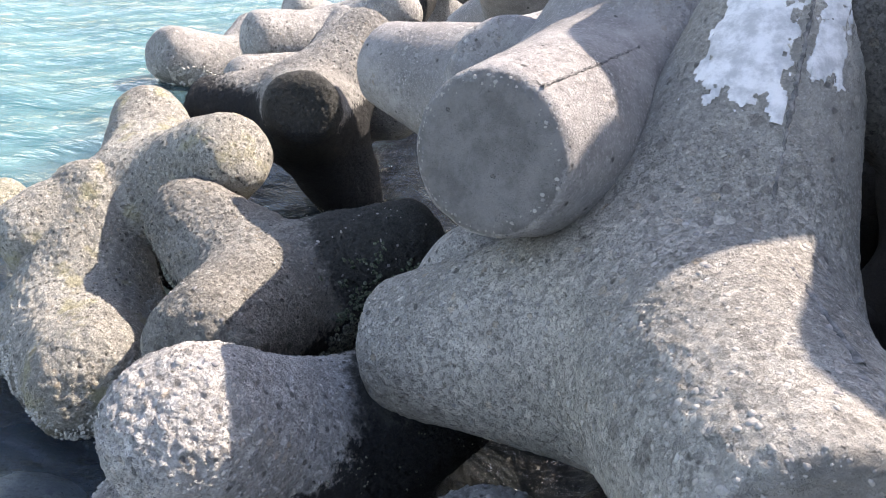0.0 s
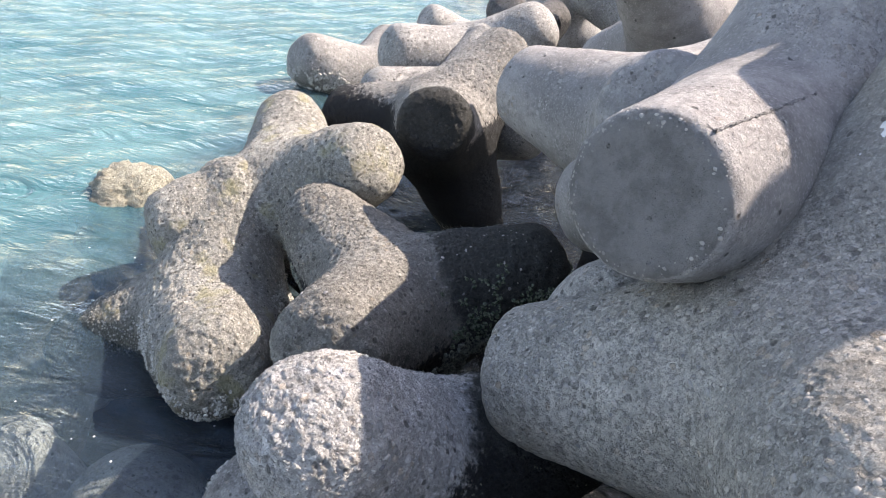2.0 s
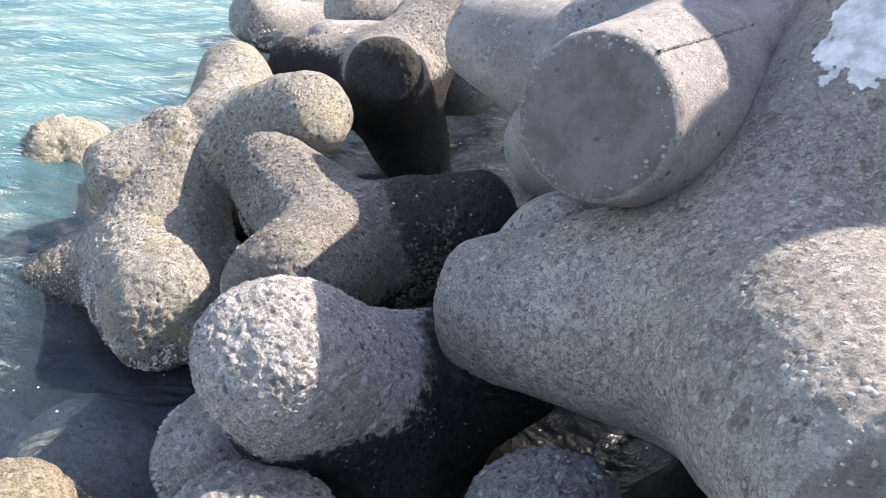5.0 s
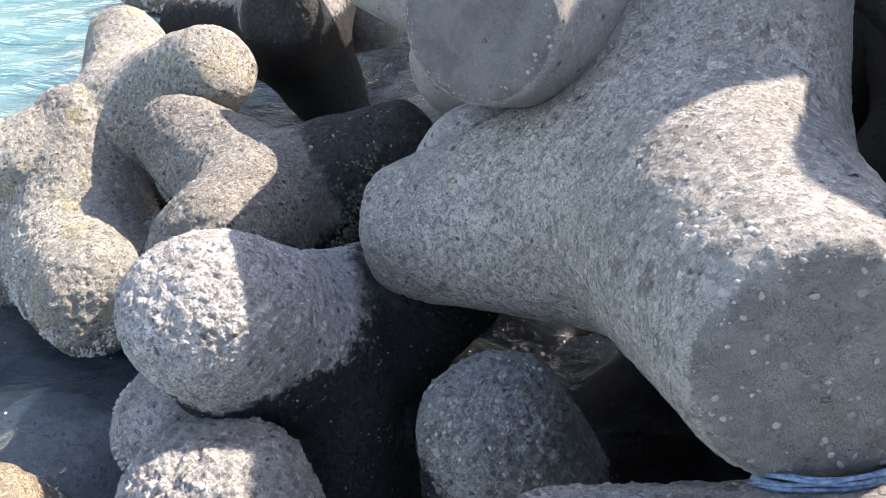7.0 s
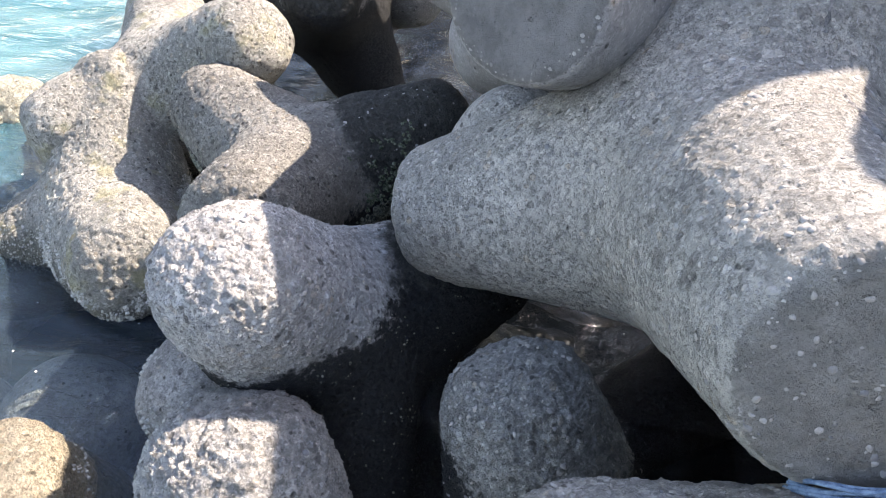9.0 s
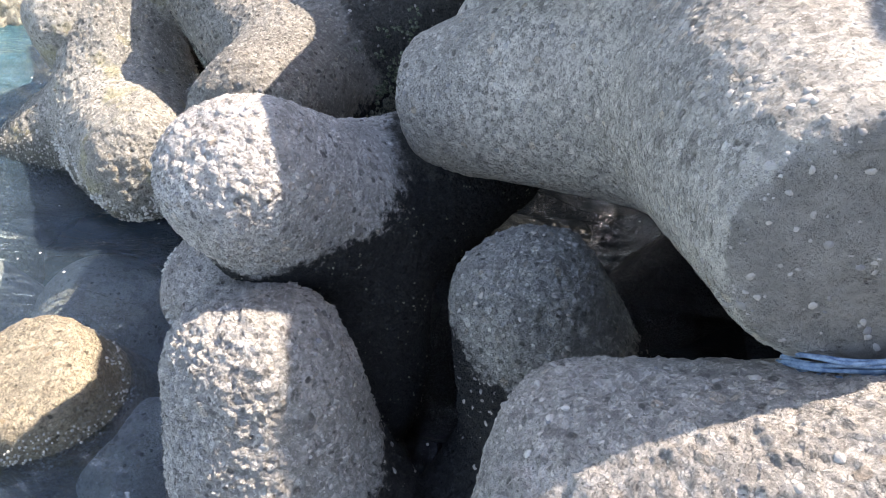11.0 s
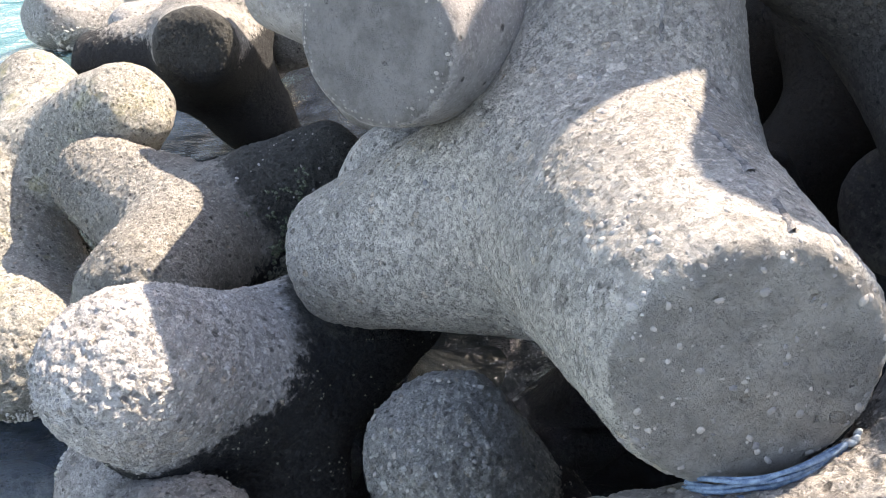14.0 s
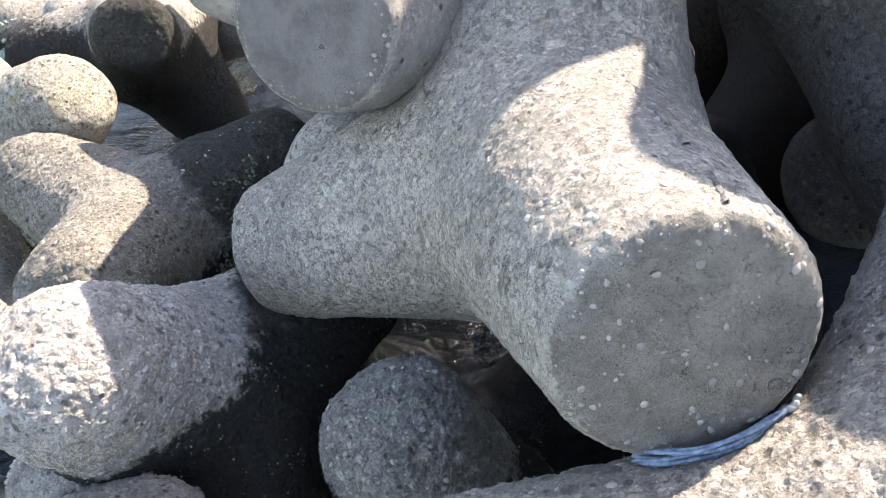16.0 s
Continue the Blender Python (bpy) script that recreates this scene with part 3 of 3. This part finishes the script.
block = tetrapod(pose(2.552, 2.658, 2.713, 116.4, -12.8, 148.3), SHADE_GREY, "grey concrete tetrapod hanging over a gap, toned dark for its shade", edge=0.1, seed=9)
dark_block = tetrapod(pose(-1.497, 6.745, 1.140, 49.7, 55.5, -26.7), BLACK_END, "pitted concrete tetrapod with an end darkened for algae and shade", near=True, edge=0.12, lumps=0.03, rough=0.011, seed=10)
lichen_block = tetrapod(pose(-2.764, 4.346, -0.040, 40.0, 6.8, -176.5), LICHEN, "weathered concrete tetrapod with yellow lichen and white barnacles in the sea", near=True, edge=0.22, lumps=0.05, rough=0.016, seed=11, scale=1.1)
shore_block = tetrapod(pose(-2.528, 5.393, 0.701, 67.4, -2.3, -153.2), LICHEN, "weathered concrete tetrapod with yellowish growth at the shore", edge=0.22, lumps=0.035, rough=0.012, seed=12)
weedy_block = tetrapod(pose(-1.133, 4.035, 0.673, 65.4, -31.0, 5.8), WEEDY, "dark weedy concrete tetrapod deep between other blocks", near=True, edge=0.2, lumps=0.035, rough=0.014, seed=13)
block = tetrapod(pose(-1.526, 8.081, 0.928, -53.8, 70.2, 155.6), OLD, "worn grey concrete tetrapod leg lying behind others", edge=0.2, lumps=0.03, seed=14)
block = tetrapod(pose(-1.685, 9.159, 1.215, 56.8, 65.4, -81.2), PITTED, "pitted concrete tetrapod with dark holes along its leg", edge=0.2, lumps=0.03, seed=15)
sea_block = tetrapod(pose(-3.794, 11.736, -0.142, -18.1, 61.5, -155.5), OLD, "worn concrete tetrapod with barnacles standing in the sea", edge=0.2, lumps=0.035, seed=16, scale=1.3)
block = tetrapod(pose(0.752, 7.223, 2.277, -114.7, -24.9, 53.9), NEW, "smooth brownish grey concrete tetrapod behind others", edge=0.1, seed=17)
block = tetrapod(pose(0.823, 3.567, 1.429, 70.6, 26.9, -47.4), PITTED, "pitted concrete tetrapod wedged under a smooth leg", edge=0.2, lumps=0.03, seed=18)
block = tetrapod(pose(-0.072, 3.623, -0.792, 0.5, -15.1, 19.9), GAP_SHADE, "concrete tetrapod low between blocks, blackened for the shade there", edge=0.2, seed=19)
wet_block = tetrapod(pose(-1.084, 2.779, -0.710, -2.1, -25.5, 40.5), OLD, "wet concrete tetrapod leg at the waterline", edge=0.2, lumps=0.035, seed=20)
rusty_block = tetrapod(pose(-2.073, 1.952, -1.395, 5.7, -8.5, -0.4), RUST, "rust-orange concrete tetrapod end with a barnacle rim in the sea", edge=0.1, lumps=0.03, rough=0.012, seed=21, scale=1.3)
block = tetrapod(pose(-2.620, 3.000, -2.030, 6.0, -0.7, 29.9), DROWNED, "drowned concrete tetrapod seen through the water", edge=0.3, seed=22, scale=1.4)
block = tetrapod(pose(-1.539, 1.582, -1.362, -9.2, -12.0, 16.0), DROWNED, "drowned concrete tetrapod just under the surface", edge=0.2, seed=23)
block = tetrapod(pose(-3.400, 2.900, -1.520, -4.7, -7.2, 50.6), DROWNED, "drowned pale concrete tetrapod seen through the water", edge=0.2, seed=24)
block = tetrapod(pose(-4.884, 6.035, -1.611, -6.7, 1.2, 9.9), AWASH, "awash concrete tetrapod with a dry pale top", edge=0.35, lumps=0.13, rough=0.03, seed=25, scale=1.45)
block = tetrapod(pose(-4.950, 4.750, -1.270, 8.0, 5.6, 70.8), AWASH, "pale awash concrete tetrapod with waves breaking over it", edge=0.3, lumps=0.05, seed=26)
block = tetrapod(pose(-2.500, 13.669, 0.382, 38.4, -44.6, -6.3), PITTED, "distant worn concrete tetrapod in the sea", edge=0.2, seed=28)
block = tetrapod(pose(-1.452, 12.962, 0.815, 11.9, -45.3, 55.0), SHADE_GREY, "distant dark concrete tetrapod on the breakwater", edge=0.2, seed=29)
block = tetrapod(pose(-6.733, 15.522, -1.480, -4.9, -2.9, 60.1), OLD, "distant concrete tetrapod just breaking the surface", edge=0.2, seed=30)


# blocks added to fill the heap behind and below and to darken its gaps
for x, y, z, a, b, c, tint in (
    # the first two are unseen, set high only to cast shadows on the blocks
    (3.090, 3.910, 4.800, 7.2, 5.1, 65.0, NEW), (2.922, 2.701, 3.906, 107.7, 36.1, -38.6, NEW), (2.7, 4.9, 1.0, 20, 10, 40, GAP_SHADE), (4.5, 4.5, 3.0, 95, 15, 70, NEW), (3.0, 7.4, 2.6, 10, 80, 20, NEW), (1.0, 9.8, 1.9, 30, 15, 120, OLD),
    # the first of this row is another unseen shadow caster, for the roped block
    (3.111, 1.220, 3.464, -31.9, 17.6, 25.5, NEW), (5.0, 0.9, 1.9, 50, 0, 10, NEW), (1.9, 3.2, -0.2, 0, 15, 75, GAP_SHADE), (0.6, 5.0, -0.2, 10, 5, 200, GAP_SHADE), (3.6, 0.3, 0.6, 20, 0, 300, GAP_SHADE), (3.5, 4.0, 1.6, 60, 20, 10, GAP_SHADE), (2.4, 2.9, 0.4, 10, 25, 140, GAP_SHADE), (-0.65, 5.6, -0.75, 5, 10, 30, GAP_SHADE),
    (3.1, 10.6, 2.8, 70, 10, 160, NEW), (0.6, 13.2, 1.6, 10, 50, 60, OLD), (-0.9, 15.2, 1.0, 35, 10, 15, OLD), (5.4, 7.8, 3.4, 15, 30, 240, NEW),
):
    tetrapod(pose(x, y, z, a, b, c), tint, "concrete tetrapod added to fill and shade the heap behind", edge=0.15, seed=int(x * 10 + y))

# ---- details on the blocks ----
seam(main_block, 3, -94.3, -93.0, 1.26, 0.46, 1.05, SEAM, "rough dark mould seam")
seam(main_block, 0, 150.5, 147.0, 0.50, 0.98, 1.05, SEAM, "rough dark mould seam")
seam(main_block, 0, 147.0, 150.0, 1.12, 1.25, 1.05, SEAM, "rough dark mould seam", 0.016)
seam(smooth_block, 0, -120.1, -119.0, 1.25, 0.5, 1.0, SEAM, "rough dark mould seam")
skim(main_block, 3, -150, -96, 0.72, 1.28, 1.05, CEMENT, "cement_patch", "flaking white cement coat", 0.55)
skim(main_block, 3, -92, -66, 0.90, 1.28, 1.05, CEMENT, "cement_patch", "flaking white cement coat", 0.55, seed=8)
barnacles(lichen_block, (0, 2, 3), -0.05, 0.28, 1500, 5, SHELL, "white barnacle crust at the waterline", 0.010)
barnacles(weedy_block, (0, 1, 2, 3), -0.1, 0.75, 1500, 6, DARK_SHELL, "dark shells and weed", 0.016)
barnacles(weedy_block, (1,), 0.72, 1.16, 1100, 16, GREEN_SHELL, "green weed and pale shells under the dark leg", 0.013)
barnacles(shore_block, (0, 1, 2, 3), -0.05, 0.35, 600, 7, DARK_SHELL, "dark shells at the waterline")
barnacles(sea_block, (0, 1, 2, 3), -0.05, 0.35, 800, 8, SHELL, "white barnacle crust at the waterline", 0.02)
barnacles(rusty_block, (0, 1, 2, 3), -0.05, 0.14, 900, 9, SHELL, "white barnacle crust round the rim", 0.008)
barnacles(wet_block, (0, 1, 2, 3), -0.02, 0.3, 700, 10, SHELL, "barnacle crust at the waterline")
barnacles(rounded_block, (0, 1, 2, 3), 0.3, 1.32, 220, 11, DARK_SHELL, "dark shells below the dry part", 0.005)


stone_rows = (
    (main_block, (0, 1), 900, 21), (rounded_block, (0,), 300, 22), (roped_block, (0, 1), 500, 23), (boulder_end, (0,), 600, 24),
    (pitted_block, (0,), 500, 25), (weedy_block, (0, 1), 200, 26), (lichen_block, (1, 3), 400, 27),
)
for thing, legs, count, seed in stone_rows:
    dry = (lambda co: co.z > 0.76) if thing == rounded_block else None
    gravel(thing, legs, count, seed, GRAVEL, "bared mixed gravel set in the concrete", where=dry)


def off_axis(co):
    return math.hypot(co.x, co.y)


gravel(main_block, (0,), 260, 31, GRAVEL, "crumbled gravelly rim", 0.002, 0.006, lambda co: co.z > 1.30 and 0.27 < off_axis(co) < 0.335)
gravel(main_block, (0,), 15, 32, GRAVEL, "pale flat stones in the smooth end", 0.006, 0.016, lambda co: co.z > 1.33 and off_axis(co) < 0.24)
gravel(smooth_block, (0,), 160, 33, GRAVEL, "crumbled gravelly rim", 0.004, 0.011, lambda co: co.z > 1.24 and 0.24 < off_axis(co) < 0.30)


# ---- rope ----
def rope_bundle():
    """Six worn strands laid side by side, drawn together in a pale knot."""
    thing = tagged(new("rope"), "frayed blue rope bundle knotted at one end between two blocks", "rope")
    thing.location = (0.95, 0.84, 2.06)
    base = Vector(thing.location)
    path = [Vector(p) for p in ((0.786, 0.913, 1.953), (0.823, 0.855, 2.016), (0.874, 0.830, 2.049), (0.932, 0.821, 2.072), (1.002, 0.830, 2.083), (1.086, 0.865, 2.085), (1.15, 0.895, 2.085))]
    rng = random.Random(4)
    for strand in range(8):
        cu = bpy.data.curves.new("strand", "CURVE")
        cu.dimensions, cu.bevel_depth, cu.bevel_resolution, cu.resolution_u = "3D", 0.0056, 3, 8
        sp = cu.splines.new("BEZIER")
        sp.bezier_points.add(len(path) - 1)
        for i, p in enumerate(path):
            spread = (1 - 0.75 * (i / (len(path) - 1)) ** 3)
            off = Vector((0, -0.010 * (strand % 2) + 0.004 * math.sin(i * 2 + strand), ((strand - 2) * 0.0088 + 0.004 * math.sin(i * 1.7 + strand * 2)))) * spread
            bp = sp.bezier_points[i]
            bp.co = p + off - base + Vector((rng.uniform(-1, 1), rng.uniform(-1, 1), rng.uniform(-1, 1))) * 0.002
            bp.handle_left_type = bp.handle_right_type = "AUTO"
        tube = new("strand_curve", cu)
        me = bpy.data.meshes.new_from_object(tube.evaluated_get(bpy.context.evaluated_depsgraph_get()))
        bpy.data.objects.remove(tube)
        me.name = "strand"
        me.materials.clear()
        me.materials.append(ROPE)
        part("strand", me, thing)
    bm = bmesh.new()
    for i in range(5):
        m = pose(1.155 - base.x + 0.012 * math.sin(i * 2.1), 0.893 - base.y + 0.010 * math.cos(i * 1.3), 2.095 - base.z + 0.009 * i - 0.014, i * 40, i * 25, i * 70)
        ring = bmesh.ops.create_uvsphere(bm, u_segments=14, v_segments=8, radius=0.013)
        bmesh.ops.transform(bm, matrix=m @ Matrix.Diagonal((1.25, 0.75, 0.6, 1)), verts=ring["verts"])
    for f in bm.faces:
        f.smooth = True
    me = bpy.data.meshes.new("knot")
    bm.to_mesh(me)
    bm.free()
    me.materials.append(ROPE_PALE)
    part("knot", me, thing, "bleached pale knot")
    return thing


rope_bundle()
